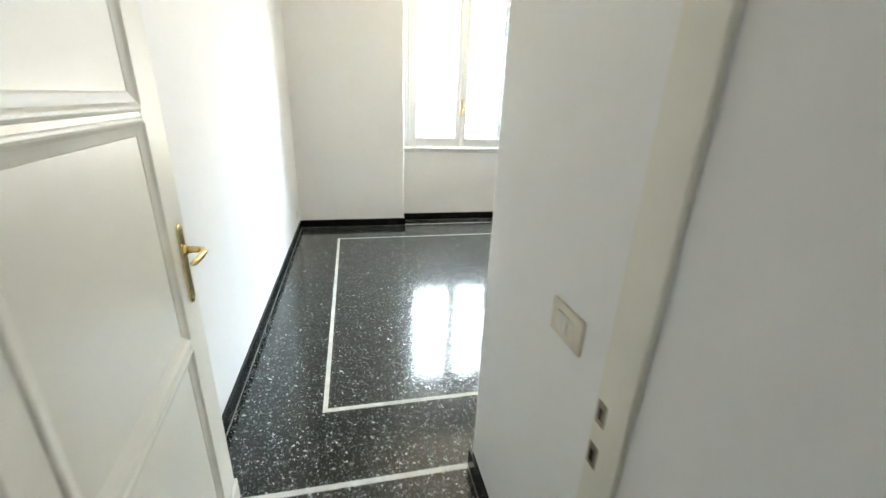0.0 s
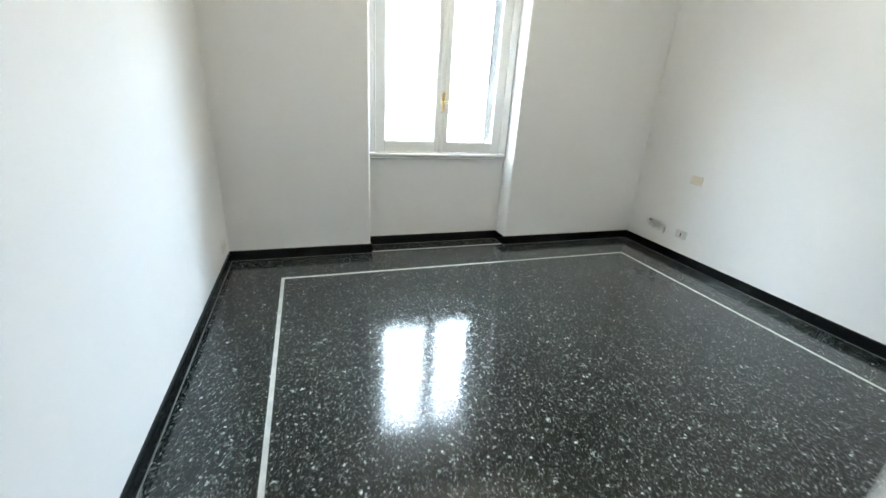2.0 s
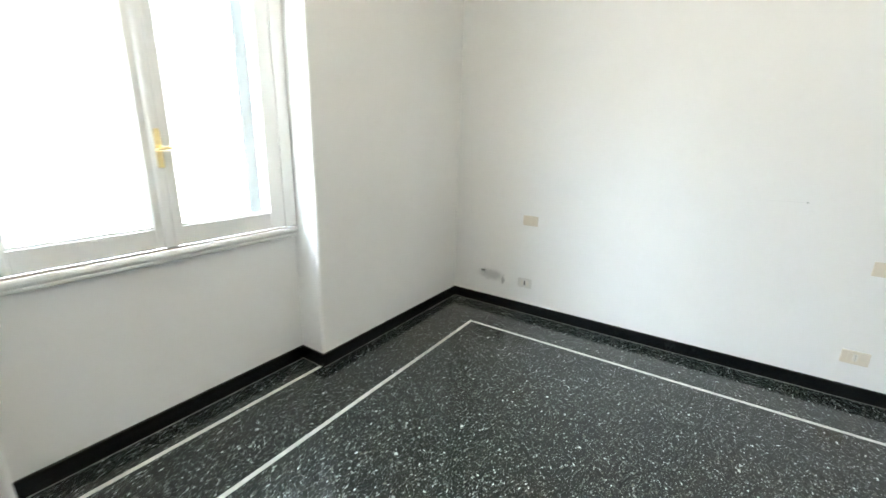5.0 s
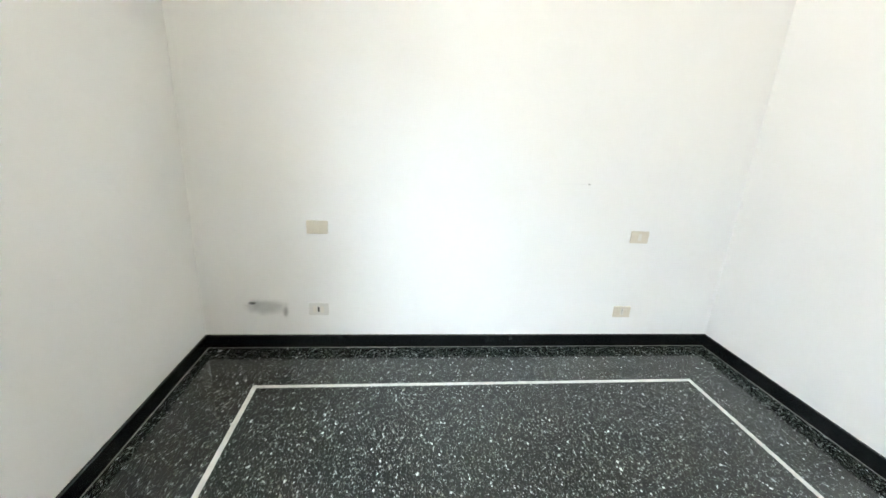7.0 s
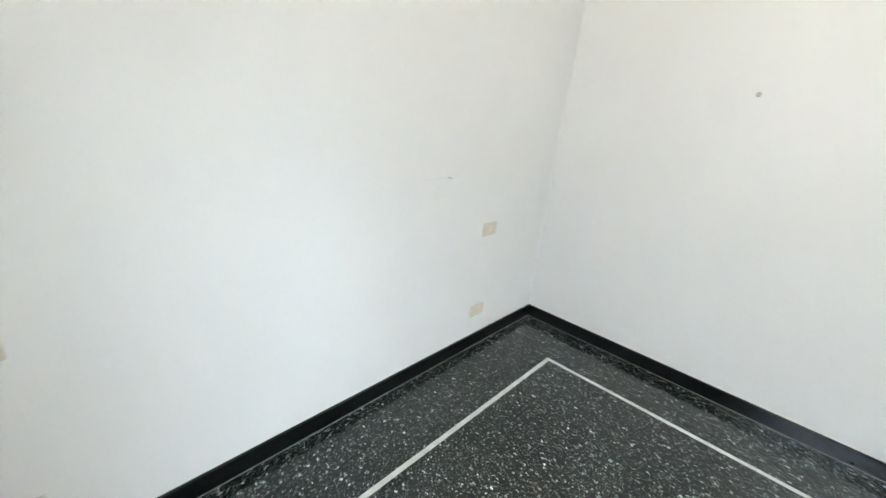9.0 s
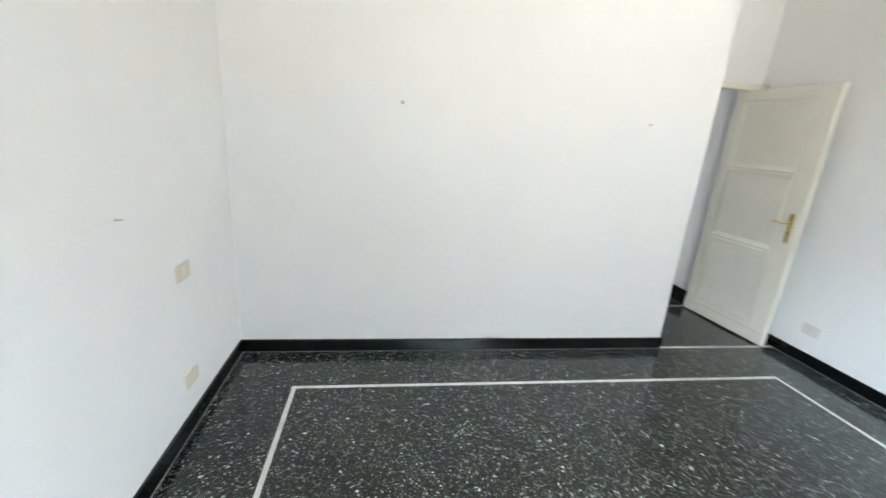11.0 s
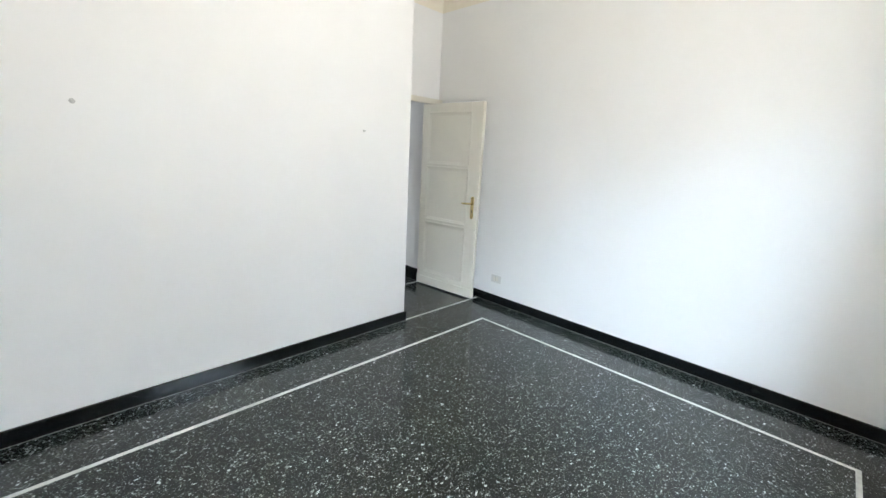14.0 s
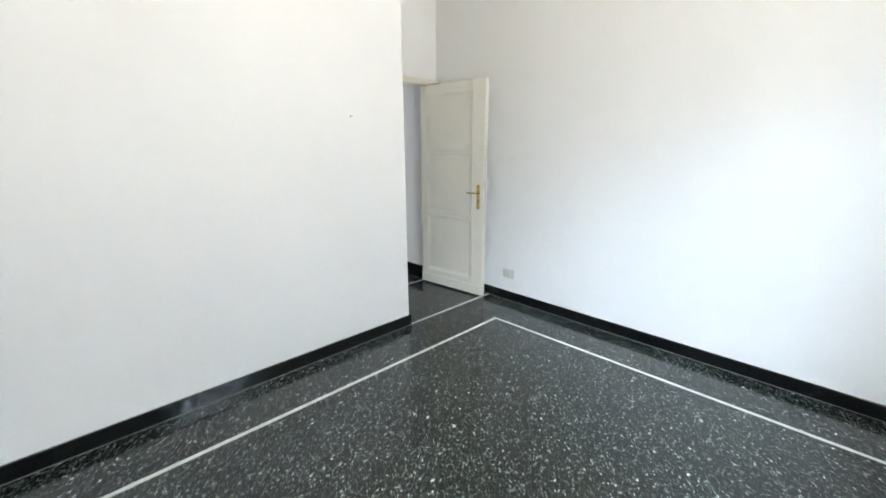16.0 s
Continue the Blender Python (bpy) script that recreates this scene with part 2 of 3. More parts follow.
def cylinder(bm, p, q, r0, r1=None, sides=20):
    p, q = Vector(p), Vector(q)
    m = Matrix.Translation((p + q) / 2) @ (q - p).to_track_quat("Z", "Y").to_matrix().to_4x4()
    bmesh.ops.create_cone(bm, cap_ends=True, segments=sides, radius1=r0, radius2=r0 if r1 is None else r1, depth=(q - p).length, matrix=m)


def tube(bm, points, radii, sides=12):
    """A round bar swept along points."""
    rings = []
    up = Vector((0, 0, 1))
    for i, p in enumerate(points):
        a, b = Vector(points[max(i - 1, 0)]), Vector(points[min(i + 1, len(points) - 1)])
        d = (b - a).normalized()
        u = d.cross(up if abs(d.z) < 0.9 else Vector((1, 0, 0))).normalized()
        w = d.cross(u)
        rings.append([bm.verts.new(Vector(p) + (u * math.cos(t) + w * math.sin(t)) * radii[i]) for t in
                      (2 * math.pi * k / sides for k in range(sides))])
    for r0, r1 in zip(rings, rings[1:]):
        for k in range(sides):
            bm.faces.new((r0[k], r0[(k + 1) % sides], r1[(k + 1) % sides], r1[k]))
    bm.faces.new(rings[0][::-1])
    bm.faces.new(rings[-1])


def link(name, bm, mat, bevel=0.0, segments=2, smooth=False):
    bmesh.ops.recalc_face_normals(bm, faces=bm.faces[:])
    me = bpy.data.meshes.new(name)
    bm.to_mesh(me)
    bm.free()
    me.materials.append(mat)
    if smooth:
        me.shade_smooth()
    ob = new(name, me)
    if bevel:
        mod = ob.modifiers.new("edge", "BEVEL")
        mod.width, mod.segments, mod.limit_method = bevel, segments, "ANGLE"
    return ob


def part(name, bm, mat, parent, label="", bevel=0.0, segments=2, smooth=False):
    ob = link(name, bm, mat, bevel, segments, smooth)
    ob.parent = parent
    return tagged(ob, label)


def boxes(*rows):
    bm = bmesh.new()
    for r in rows:
        box(bm, *r)
    return bm


def setting(name, bm, mat, label, category, bevel=0.0, segments=2):
    return tagged(link(name, bm, mat, bevel, segments), label, category, kind="structure")


# ---- shell ----
floor = setting("floor", boxes((XW - 0.25, XE + 0.2, 0.2, 5.12, -0.12, 0.0), (-2.05, 2.25, -1.75, 0.2, -0.12, 0.0)), FLOOR,
                "polished black terrazzo floor with white and grey chips", "floor")

RN = 0.022                                       # rounded arrises of the window recess
arc = [(RN * (1 - math.sin(t)), RN * (1 - math.cos(t))) for t in (math.pi / 2 * k / 6 for k in range(7))]
bm = boxes((WX0, WX1, WY, 5.12, 0, WZ), (WX0, WX1, YN, 5.12, HEAD, TOP + 0.2))
extrude_profile(bm, [(XW - 0.25, YN), *[(WX0 - a, YN + b) for a, b in arc[::-1]][::-1], (WX0, 5.12), (XW - 0.25, 5.12)],
                lambda a, b, s: (a, b, s), TOP + 0.2)
extrude_profile(bm, [(XE + 0.2, YN), *[(WX1 + a, YN + b) for a, b in arc], (WX1, 5.12), (XE + 0.2, 5.12)],
                lambda a, b, s: (a, b, s), TOP + 0.2)
setting("wall_north", bm, PAINT, "white painted wall with a deep window recess", "wall")
setting("wall_east", boxes((XE, XE + 0.2, YS - 0.2, YN, 0, TOP + 0.2)), PAINT, "white painted wall with wall sockets", "wall")
bm = bmesh.new()
extrude_profile(bm, [(XS, 0.05), (XS + 0.16, 0.05), (XS + 0.16, YS - 0.16), (XE + 0.1, YS - 0.16), (XE + 0.1, YS), (XS, YS)],
                lambda a, b, s: (a, b, s), TOP + 0.2)
setting("wall_south", bm, PAINT, "bare white painted wall turning into the entrance recess", "wall", 0.006, 3)
setting("wall_west", boxes((XW - 0.25, XW, YD, YN, 0, TOP + 0.2)), PAINT, "white painted wall beside the entrance door", "wall")
bm = boxes((XW - 0.25, -0.492, 0.05, YD, 0, TOP + 0.2), (-0.50, XS + 0.05, 0.05, YD, 2.035, TOP + 0.2))
setting("wall_door", bm, PAINT, "thick white wall around the entrance doorway", "wall", 0.004, 2)

# corridor outside the door
setting("wall_corridor_1", boxes((-1.9, 2.1, -1.75, -1.6, 0, TOP + 0.2)), PAINT, "plain white corridor wall", "wall")
setting("wall_corridor_2", boxes((-2.05, -1.9, -1.75, 0.2, 0, TOP + 0.2)), PAINT, "plain white corridor end wall", "wall")
setting("wall_corridor_3", boxes((2.1, 2.25, -1.75, 0.2, 0, TOP + 0.2)), PAINT, "plain white corridor end wall", "wall")
setting("wall_corridor_4", boxes((XS + 0.16, 2.1, 0.05, 0.2, 0, TOP + 0.2)), PAINT, "plain white corridor wall", "wall")
setting("wall_corridor_5", boxes((-1.9, XW - 0.25, 0.05, 0.2, 0, TOP + 0.2)), PAINT, "plain white corridor wall", "wall")

setting("ceiling", boxes((XW - 0.25, XE + 0.2, 0.2, 5.12, TOP, TOP + 0.15), (-2.05, 2.25, -1.75, 0.2, TOP, TOP + 0.15)), CEIL, "plain off-white plaster ceiling", "ceiling")

# cove between walls and ceiling
cove_r = TOP - COVE
cove_profile = [(cove_r * (1 - math.cos(t)), COVE + cove_r * math.sin(t)) for t in (math.pi / 2 * k / 8 for k in range(9))]
cove_profile += [(-0.004, TOP), (-0.004, COVE)]
bm = bmesh.new()
extrude_profile(bm, cove_profile, lambda a, b, s: (XW + a, YD + s, b), YN - YD)
extrude_profile(bm, cove_profile, lambda a, b, s: (XE - a, YS + s, b), YN - YS)
extrude_profile(bm, cove_profile, lambda a, b, s: (XW + s, YN - a, b), XE - XW)
extrude_profile(bm, cove_profile, lambda a, b, s: (XS + s, YS + a, b), XE - XS)
extrude_profile(bm, cove_profile, lambda a, b, s: (XW + s, YD + a, b), XS - XW)
extrude_profile(bm, cove_profile, lambda a, b, s: (XS - a, YD + s, b), YS - YD)
setting("cornice", bm, CEIL, "off-white curved plaster cove", "cornice")


# ---- baseboards ----
def baseboard(x0, y0, x1, y1, nx, ny, height=BASE):
    """Black marble skirting from one plan point to the other; (nx, ny) points into the room."""
    d = Vector((x1 - x0, y1 - y0))
    length = d.length
    d.normalize()
    profile = [(-0.002, 0.0), (BT, 0.0), (BT, height - 0.004), (BT - 0.003, height), (-0.002, height)]
    bm = bmesh.new()
    extrude_profile(bm, profile, lambda a, b, s: (x0 + d.x * s + nx * a, y0 + d.y * s + ny * a, b), length)
    ob = setting("baseboard", bm, MARBLE, "low black marble baseboard along the white wall", "baseboard")
    # thin grey strip along the baseboard's foot
    bm = bmesh.new()
    extrude_profile(bm, [(BT, -0.002), (BT + 0.004, -0.002), (BT + 0.004, 0.0012), (BT, 0.0022)],
                    lambda a, b, s: (x0 + d.x * s + nx * a, y0 + d.y * s + ny * a, b), length)
    part("joint", bm, JOINT, ob, "thin grey joint")


baseboard(XW, 0.64, XW, YN, 1, 0)
baseboard(XW + BT, YN, WX0 + BT, YN, 0, -1)
baseboard(WX0, YN + 0.001, WX0, WY, 1, 0)
baseboard(WX0 + BT, WY, WX1 - BT, WY, 0, -1)
baseboard(WX1, WY, WX1, YN + 0.001, -1, 0)
baseboard(WX1 - BT, YN, XE - BT, YN, 0, -1)
baseboard(XE, YN, XE, YS, -1, 0)
baseboard(XE - BT, YS, XS - BT, YS, 0, 1)
baseboard(XS, YS - 0.001, XS, 0.64, -1, 0)
baseboard(-0.492, 0.535, -0.492, 0.06, 1, 0, 0.15)
baseboard(XS, 0.535, XS, 0.06, -1, 0, 0.15)


# ---- white strips let into the floor ----
def strip(x0, y0, x1, y1, half=0.012):
    """A strip between two plan points, its ends carried on by half its width."""
    d = Vector((x1 - x0, y1 - y0)).normalized() * half
    n = Vector((-d.y, d.x))
    bm = bmesh.new()
    ring = [(x0 - d.x + n.x, y0 - d.y + n.y), (x0 - d.x - n.x, y0 - d.y - n.y), (x1 + d.x - n.x, y1 + d.y - n.y), (x1 + d.x + n.x, y1 + d.y + n.y)]
    low, high = ([bm.verts.new((x, y, z)) for x, y in ring] for z in (-0.01, STRIP_Z))
    bm.faces.new(high)
    for k in range(4):
        bm.faces.new((low[k], low[(k + 1) % 4], high[(k + 1) % 4], high[k]))
    part("inlay_strip", bm, INLAY, floor, "narrow white marble strip")


NW, NE, SE, SW = (-0.232, 4.255), (3.0, 4.267), (3.0, 1.723), (-0.232, 1.737)
STRIP_Z = 0.0012
strip(*NW, *NE)
strip(*SW, *SE)
STRIP_Z = 0.0010
strip(*NW, *SW)
strip(*NE, *SE)
strip(WX0 + 0.022, 4.703, WX1 - 0.022, 4.703)
strip(XW + 0.022, 1.318, XS - 0.022, 1.318)
strip(-0.470, 0.528, XS - 0.022, 0.528)


# ---- window ----
win = setting("window_1", boxes((WX0 + 0.002, WX0 + 0.068, 4.862, 4.935, WZ + 0.05, HEAD), (WX1 - 0.068, WX1 - 0.002, 4.862, 4.935, WZ + 0.05, HEAD),
                                (WX0 + 0.068, WX1 - 0.068, 4.862, 4.935, HEAD - 0.12, HEAD)), WHITE,
              "white painted two-leaf casement window with brass handle", "window", 0.005, 2)
bm = bmesh.new()
sill_profile = [(0.0, 0.0), (-0.032, 0.0), (-0.036, 0.006), (-0.037, 0.014), (-0.034, 0.020), (-0.040, 0.026), (-0.044, 0.034), (-0.042, 0.044),
                (-0.036, 0.052), (0.05, 0.052), (0.05, 0.0)]
extrude_profile(bm, sill_profile, lambda a, b, s: (WX0 + 0.004 + s, WY + a, WZ - 0.012 + b), WX1 - WX0 - 0.008)
part("window_sill", bm, SILL, win, "moulded white window sill", 0.0015)
part("outer_sill", boxes((WX0 + 0.01, WX1 - 0.01, 4.94, 5.16, WZ + 0.002, WZ + 0.045)), SILL, win)
SASH_Z0, SASH_Z1 = 0.894, HEAD - 0.125


def sash(x0, x1, g0, g1):
    """One casement: stiles, rails, glazing beads and pane between the glass edges g0 and g1."""
    z0, z1, gz0, gz1 = SASH_Z0, SASH_Z1, 0.985, 2.41
    s = part("sash", boxes((x0, g0, 4.866, 4.916, z0, z1), (g1, x1, 4.866, 4.916, z0, z1), (g0, g1, 4.866, 4.916, z0, gz0), (g0, g1, 4.866, 4.916, gz1, z1)),
             WHITE, win, "white painted casement leaf", 0.004, 2)
    b = 0.010
    part("glazing_bead", boxes((g0, g0 + b, 4.875, 4.888, gz0, gz1), (g1 - b, g1, 4.875, 4.888, gz0, gz1), (g0 + b, g1 - b, 4.875, 4.888, gz0, gz0 + b),
                               (g0 + b, g1 - b, 4.875, 4.888, gz1 - b, gz1)), WHITE, s, "", 0.003)
    pane = part("pane", boxes((g0 + 0.001, g1 - 0.001, 4.890, 4.894, gz0 + 0.001, gz1 - 0.001)), GLASS, s, "clear window glass")
    pane.visible_shadow = False
    return s


left_sash = sash(0.577, 1.180, 0.660, 1.128)
right_sash = sash(1.184, 1.788, 1.240, 1.702)
bm = bmesh.new()
extrude_profile(bm, [(-0.024, 0.0), (-0.021, -0.007), (-0.012, -0.0125), (0.0, -0.0145), (0.012, -0.0125), (0.021, -0.007), (0.024, 0.0)],
                lambda a, b, s: (1.182 + a, 4.8655 + b, SASH_Z0 + 0.004 + s), SASH_Z1 - SASH_Z0 - 0.008)
part("meeting_moulding", bm, WHITE, win, "rounded white cover strip", 0.001)
for x in (0.576, 1.789):
    part("stop_moulding", boxes((x - 0.007, x + 0.007, 4.853, 4.864, SASH_Z0, SASH_Z1)), WHITE, win, "", 0.004, 3)
# brown strip laid along the gap line between casements and sill
part("gap_strip", boxes((WX0 + 0.070, WX1 - 0.070, 4.8585, 4.868, SASH_Z0 - 0.010, SASH_Z0 - 0.001)), GAP, win, "dull brown gap under the casements")
part("bottom_gap", boxes((1.160, 1.206, 4.856, 4.864, SASH_Z0 - 0.003, SASH_Z0 + 0.004)), STEEL, win, "dark bolt keep")
bm = bmesh.new()
plate = [(0.013 * c, z) for c, z in ((-1, 1.255), (1, 1.255), (1, 1.41), (0.7, 1.422), (-0.7, 1.422), (-1, 1.41))]
extrude_profile(bm, [(a, b) for a, b in plate], lambda a, b, s: (1.186 + a, 4.8515 - s, b), 0.0045)
wh = part("window_handle", bm, BRASS, win, "brass window handle", 0.0015)
bm = bmesh.new()
cylinder(bm, (1.186, 4.848, 1.338), (1.186, 4.800, 1.338), 0.009)
tube(bm, [(1.155, 4.803, 1.334), (1.170, 4.800, 1.336), (1.186, 4.797, 1.338), (1.21, 4.797, 1.342), (1.236, 4.800, 1.345)], [0.004, 0.007, 0.008, 0.0065, 0.006])
part("lever", bm, BRASS, wh, "", smooth=True)

# grey outer shutter rails behind the glass
for x in (0.629, 1.737):
    bm = bmesh.new()
    extrude_profile(bm, [(-0.036, 0.0), (0.036, 0.0), (0.036, 0.02), (0.012, 0.02), (0.012, 0.03), (-0.012, 0.03), (-0.012, 0.02), (-0.036, 0.02)],
                    lambda a, b, s: (x + a, 5.06 + b, WZ + 0.045 + s), HEAD - WZ - 0.045)
    rail = tagged(link("shutter_rail", bm, ALU, 0.004), "grey painted shutter rail outside the window", "shutter rail", "window shutter rails")

# ---- entrance door ----
# frame in the doorway
frame_ob = setting("door_frame", boxes((XS - 0.014, XS, YD + 0.001, 0.645, 0, 2.0), (XW + 0.002, XS, YD + 0.001, 0.622, 2.006, 2.062),
                                       (XW + 0.002, -0.50, YD + 0.001, 0.622, 0, 2.006)), CREAM, "cream painted wooden door frame", "door frame", 0.004, 2)
for z in (0.908, 0.812):
    sp = part("strike_plate", boxes((XS - 0.0165, XS - 0.0135, 0.612, 0.636, z - 0.024, z + 0.024)), DARK_BRASS, frame_ob, "dark metal strike plate", 0.001)
    part("latch_hole", boxes((XS - 0.0172, XS - 0.0160, 0.619, 0.629, z - 0.012, z + 0.012)), BLACK, sp)

# leaf in its own frame: u along the leaf from the hinge, v out of the visible face, z up
HINGE, FREE = Vector((-0.451, 0.547, 0)), Vector((-0.522, 1.331, 0))
leaf_u = (FREE - HINGE).normalized()
LEAF_W = (FREE - HINGE).length
leaf_m = Matrix.Translation(HINGE) @ Matrix(((leaf_u.x, leaf_u.y, 0, 0), (leaf_u.y, -leaf_u.x, 0, 0), (0, 0, 1, 0), (0, 0, 0, 1)))
leaf_m.col[1] = (leaf_u.y, -leaf_u.x, 0, 0)
T, TOPZ, BOT = 0.042, 2.0, 0.012
U0, U1 = 0.090, LEAF_W - 0.142
PANELS = ((0.165, 0.742), (0.783, 1.350), (1.388, 1.905))
rows = [(0, U0, -T, 0, BOT, TOPZ), (U1, LEAF_W, -T, 0, BOT, TOPZ)]
edges = [BOT, *[z for p in PANELS for z in p], TOPZ]
for z0, z1 in zip(edges[0::2], edges[1::2]):
    rows.append((U0, U1, -T, 0, z0, z1))
door = setting("door_1", boxes(*rows), CREAM, "open cream painted three-panel wooden door with brass handle", "door", 0.003, 2)
door.matrix_world = leaf_m
for z0, z1 in PANELS:
    part("panel", boxes((U0 - 0.002, U1 + 0.002, -T + 0.012, -0.0085, z0 - 0.002, z1 + 0.002)), CREAM, door, "recessed cream panel")
    bm = bmesh.new()
    mould = [(-0.014, 0.0), (-0.011, 0.0025), (-0.006, 0.004), (-0.001, 0.0025), (0.006, -0.0015), (0.014, -0.004), (0.024, -0.0065), (0.028, -0.0085), (0.0, -0.0085), (0.0, 0.0)]
    extrude_profile(bm, mould, lambda a, b, s: (U0 + a, b, z0 + s), z1 - z0)
    extrude_profile(bm, mould, lambda a, b, s: (U1 - a, b, z0 + s), z1 - z0)
    extrude_profile(bm, mould, lambda a, b, s: (U0 + s, b, z0 + a), U1 - U0)
    extrude_profile(bm, mould, lambda a, b, s: (U0 + s, b, z1 - a), U1 - U0)
    part("panel_moulding", bm, CREAM, door, "", 0.001)
part("kick_board", boxes((0.002, LEAF_W - 0.002, 0.0005, 0.011, BOT + 0.002, 0.108)), CREAM, door, "", 0.004, 2)
# long-plate lever handle
ESC_U, ESC_Z0, ESC_Z1 = LEAF_W - 0.060, 0.858, 1.088
bm = bmesh.new()
outline = [(0.019 * math.cos(t), (ESC_Z1 - 0.019) + 0.019 * math.sin(t)) for t in (math.pi * k / 8 for k in range(9))]
outline += [(0.019 * math.cos(t), (ESC_Z0 + 0.019) + 0.019 * math.sin(t)) for t in (math.pi + math.pi * k / 8 for k in range(9))]
extrude_profile(bm, outline, lambda a, b, s: (ESC_U + a, 0.0005 + s, b), 0.006)
handle = part("door_handle", bm, BRASS, door, "polished brass long-plate door handle", 0.002)
LZ = 1.015
bm = bmesh.new()
cylinder(bm, (ESC_U, 0.006, LZ), (ESC_U, 0.014, LZ), 0.016, 0.013)
tube(bm, [(ESC_U, 0.010, LZ), (ESC_U, 0.035, LZ), (ESC_U - 0.004, 0.050, LZ), (ESC_U - 0.018, 0.058, LZ), (ESC_U - 0.05, 0.057, LZ - 0.002), (ESC_U - 0.085, 0.053, LZ - 0.003),
          (ESC_U - 0.102, 0.049, LZ - 0.003)], [0.010, 0.009, 0.009, 0.009, 0.0085, 0.008, 0.006])
part("lever", bm, BRASS, handle, "", smooth=True)
bm = bmesh.new()
cylinder(bm, (ESC_U, 0.0062, LZ - 0.075), (ESC_U, 0.0072, LZ - 0.075), 0.006)
box(bm, ESC_U - 0.0025, ESC_U + 0.0025, 0.0062, 0.0072, LZ - 0.093, LZ - 0.075)
part("keyhole", bm, BLACK, handle, "dark keyhole")
bm = bmesh.new()
for z in (ESC_Z0 + 0.014, ESC_Z1 - 0.014):
    cylinder(bm, (ESC_U, 0.006, z), (ESC_U, 0.0075, z), 0.004, 0.003, 12)
part("screw", bm, DARK_BRASS, handle)
part("lock_plate", boxes((LEAF_W - 0.001, LEAF_W + 0.0015, -0.032, -0.010, 0.86, 1.06)), CREAM, door, "painted-over lock face plate")
for z in (0.25, 1.0, 1.75):
    bm = bmesh.new()
    cylinder(bm, (0.003, 0.001, z - 0.045), (0.003, 0.001, z + 0.045), 0.005)
    part("hinge", bm, CREAM, door)


# ---- wall plates ----
def wall_plate(name, m, label, category, modules, mat, group=""):
    """A three-module plate 12 x 8 cm in the plane u, z with v out of the wall; modules lists what fills each bay."""
    ob = tagged(link(name, boxes((-0.061, 0.061, 0.0, 0.009, -0.040, 0.040)), mat, 0.004, 3), label, category, group)
    ob.matrix_world = m
    for k, kind in enumerate(modules):
        u = (k - 1) * 0.0225
        if kind == "blank":
            part("blank_insert", boxes((u - 0.0108, u + 0.0108, 0.004, 0.0102, -0.022, 0.022)), IVORY if mat is GREYP else mat, ob, "", 0.0008)
        elif kind == "rocker":
            part("rocker", boxes((u - 0.0108, u + 0.0108, 0.004, 0.0128, -0.022, 0.022)), IVORY, ob, "ivory rocker switch", 0.002)
        elif kind == "socket":
            s = part("socket", boxes((u - 0.0108, u + 0.0108, 0.004, 0.0108, -0.022, 0.022)), IVORY, ob, "ivory three-hole socket", 0.0008)
            bm = bmesh.new()
            for z in (-0.013, 0.0, 0.013):
                cylinder(bm, (u, 0.0100, z), (u, 0.0112, z), 0.0028, sides=12)
            part("socket_hole", bm, BLACK, s)
        elif kind == "hole":
            part("open_bay", boxes((u - 0.0055, u + 0.0055, 0.0085, 0.0096, -0.018, 0.018)), BLACK, ob, "empty dark module bay")
    return ob


EAST = lambda y, z: Matrix.Translation((XE, y, z)) @ Matrix(((0, -1, 0, 0), (1, 0, 0, 0), (0, 0, 1, 0), (0, 0, 0, 1)))
WEST = lambda y, z: Matrix.Translation((XW, y, z)) @ Matrix(((0, 1, 0, 0), (-1, 0, 0, 0), (0, 0, 1, 0), (0, 0, 0, 1)))
wall_plate("wall_plate", EAST(3.990, 0.795), "plain beige blanking plate on the white wall", "wall plate", ("blank", "blank", "blank"), BEIGE, "plates on the east wall")
wall_plate("wall_socket", EAST(3.998, 0.266), "light grey socket plate with an empty dark bay", "socket", ("blank", "hole", "blank"), GREYP, "plates on the east wall")
wall_plate("wall_switch", EAST(1.964, 0.787), "beige switch plate with one ivory rocker", "switch", ("blank", "rocker", "blank"), BEIGE, "plates on the east wall")
wall_plate("wall_socket", EAST(1.984, 0.259), "beige socket plate low on the white wall", "socket", ("blank", "socket", "blank"), BEIGE, "plates on the east wall")
wall_plate("wall_socket", WEST(1.543, 0.260), "grey-beige socket plate low beside the door", "socket", ("blank", "socket", "blank"), GREYP)
wall_plate("wall_socket", WEST(4.485, 0.205), "ivory socket plate low near the window corner", "socket", ("blank", "socket", "blank"), IVORY)
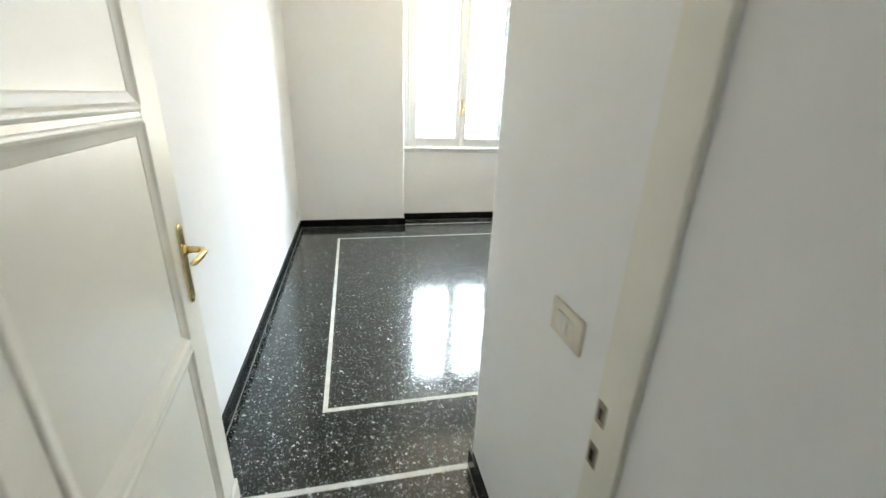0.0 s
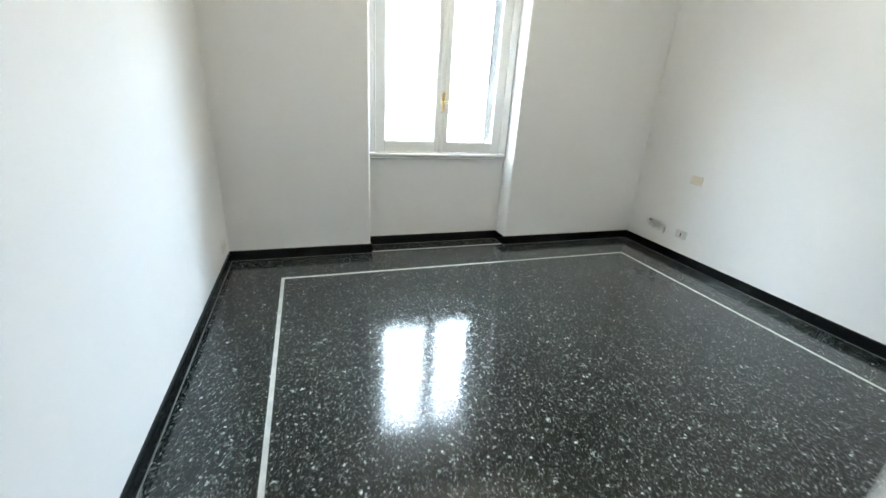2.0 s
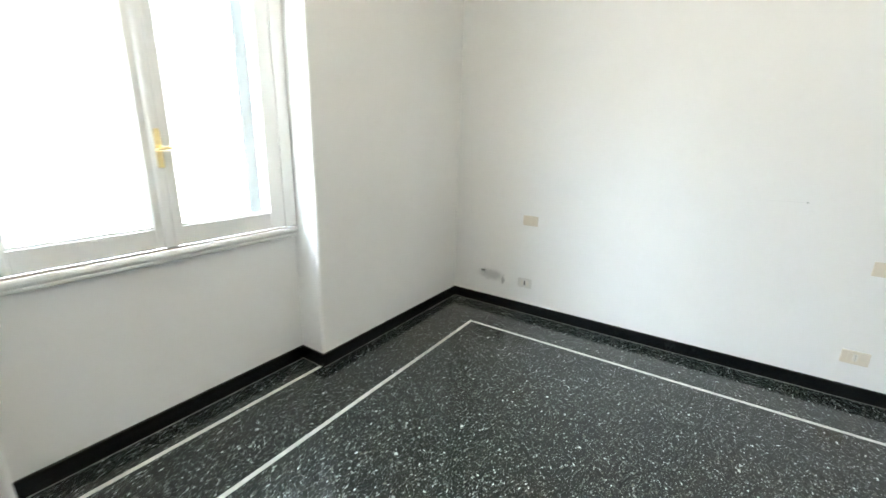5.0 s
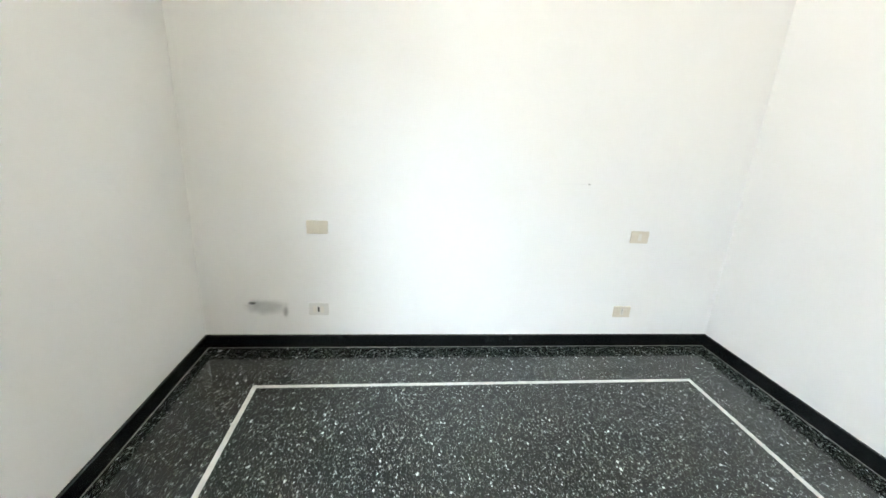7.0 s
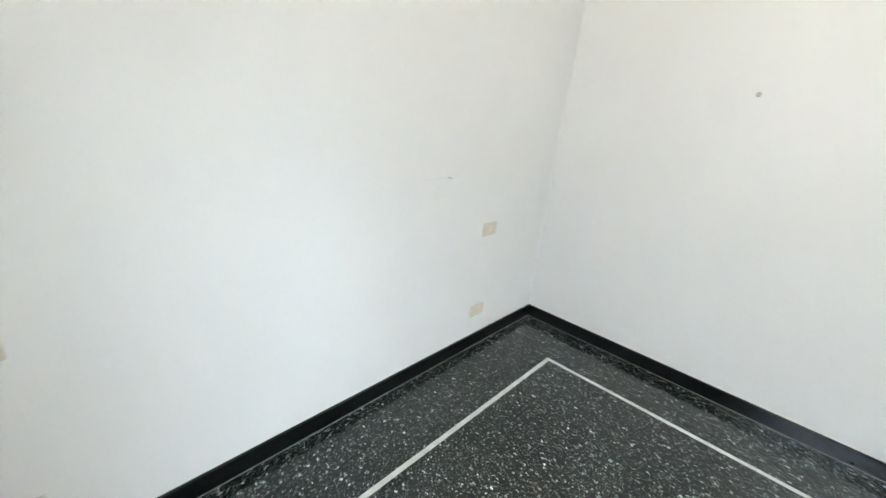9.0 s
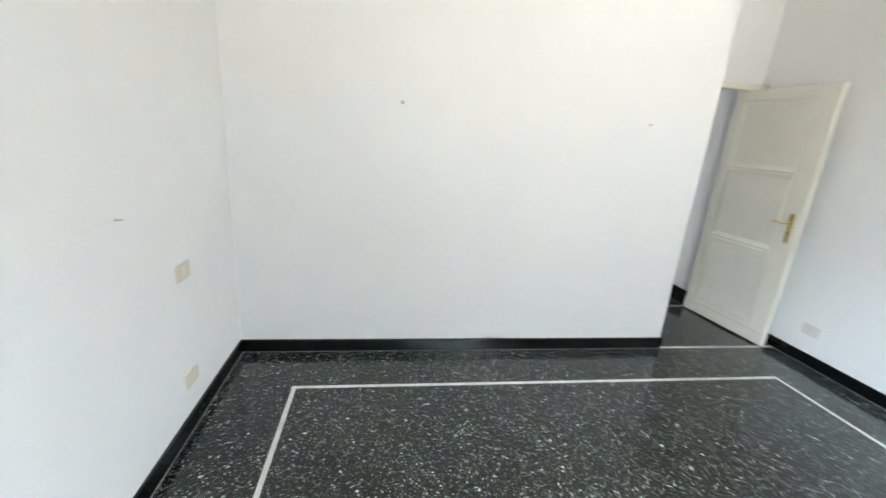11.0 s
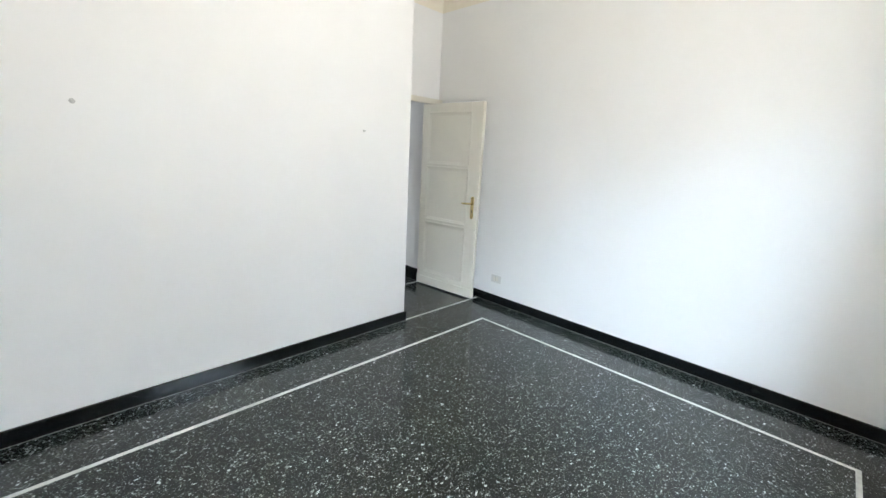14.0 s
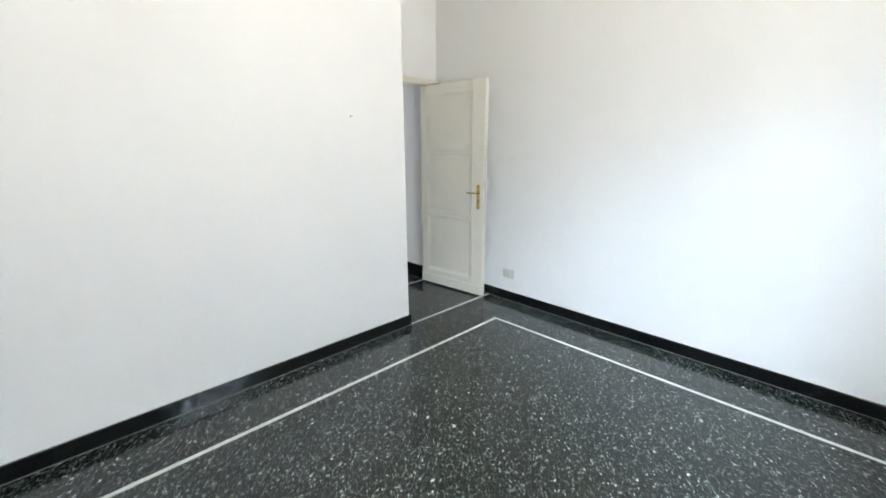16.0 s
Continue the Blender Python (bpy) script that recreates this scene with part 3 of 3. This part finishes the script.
RECESS = Matrix.Translation((XS, 0.792, 0.990)) @ Matrix(((0, -1, 0, 0), (1, 0, 0, 0), (0, 0, 1, 0), (0, 0, 0, 1)))
wall_plate("light_switch", RECESS, "beige light switch plate with two ivory rockers", "switch", ("blank", "rocker", "rocker"), BEIGE)

# ---- marks on the walls ----
def stain_mesh(wide, high):
    bm = bmesh.new()
    rim = []
    for k in range(40):
        t = 2 * math.pi * k / 40
        q = 1 + 0.10 * math.sin(3 * t + 1) + 0.06 * math.sin(7 * t)
        rim.append(bm.verts.new((0.0, wide * q * math.cos(t), high * q * math.sin(t))))
    bm.faces.new(rim)
    return bm


patch = tagged(link("wall_stain", stain_mesh(0.21, 0.11), SMUDGE), "grey filler smudge on the white wall above the baseboard", "wall stain")
patch.matrix_world = Matrix.Translation((XE - 0.0008, 4.318, 0.276))
drip = part("drip", stain_mesh(0.04, 0.09), DRIP, patch, "darker grey run of filler")
drip.location = (-0.0006, -0.118, -0.030)
hole = part("hole", stain_mesh(0.06, 0.03), DARK, patch, "small dark hole in the plaster")
hole.location = (-0.0012, 0.078, 0.026)


def screw_in_wall(p, d, label, r=0.008):
    bm = bmesh.new()
    p, d = Vector(p), Vector(d)
    cylinder(bm, p - d * 0.002, p + d * 0.002, r * 1.3)
    cylinder(bm, p, p + d * 0.018, r * 0.5, r * 0.5, 12)
    cylinder(bm, p + d * 0.018, p + d * 0.022, r * 0.9, r * 0.7, 12)
    tagged(link("screw", bm, DULL), label, "screw", "screws left in the walls")


screw_in_wall((2.427, YS, 1.630), (0, 1, 0), "grey screw and plug sticking out of the white wall", 0.009)
screw_in_wall((0.826, YS, 1.622), (0, 1, 0), "small grey screw sticking out of the white wall", 0.005)
screw_in_wall((XE, 2.36, 1.112), (-1, 0, 0), "small dull nail sticking out of the white wall", 0.004)
bm = bmesh.new()
tube(bm, [(XE - 0.0003, 2.375, 1.111), (XE - 0.0003, 2.45, 1.112), (XE - 0.0003, 2.55, 1.106)], [0.0015, 0.0012, 0.0006], 6)
tagged(link("wall_scratch", bm, SCRATCH), "faint grey scratch beside a nail", "scratch")
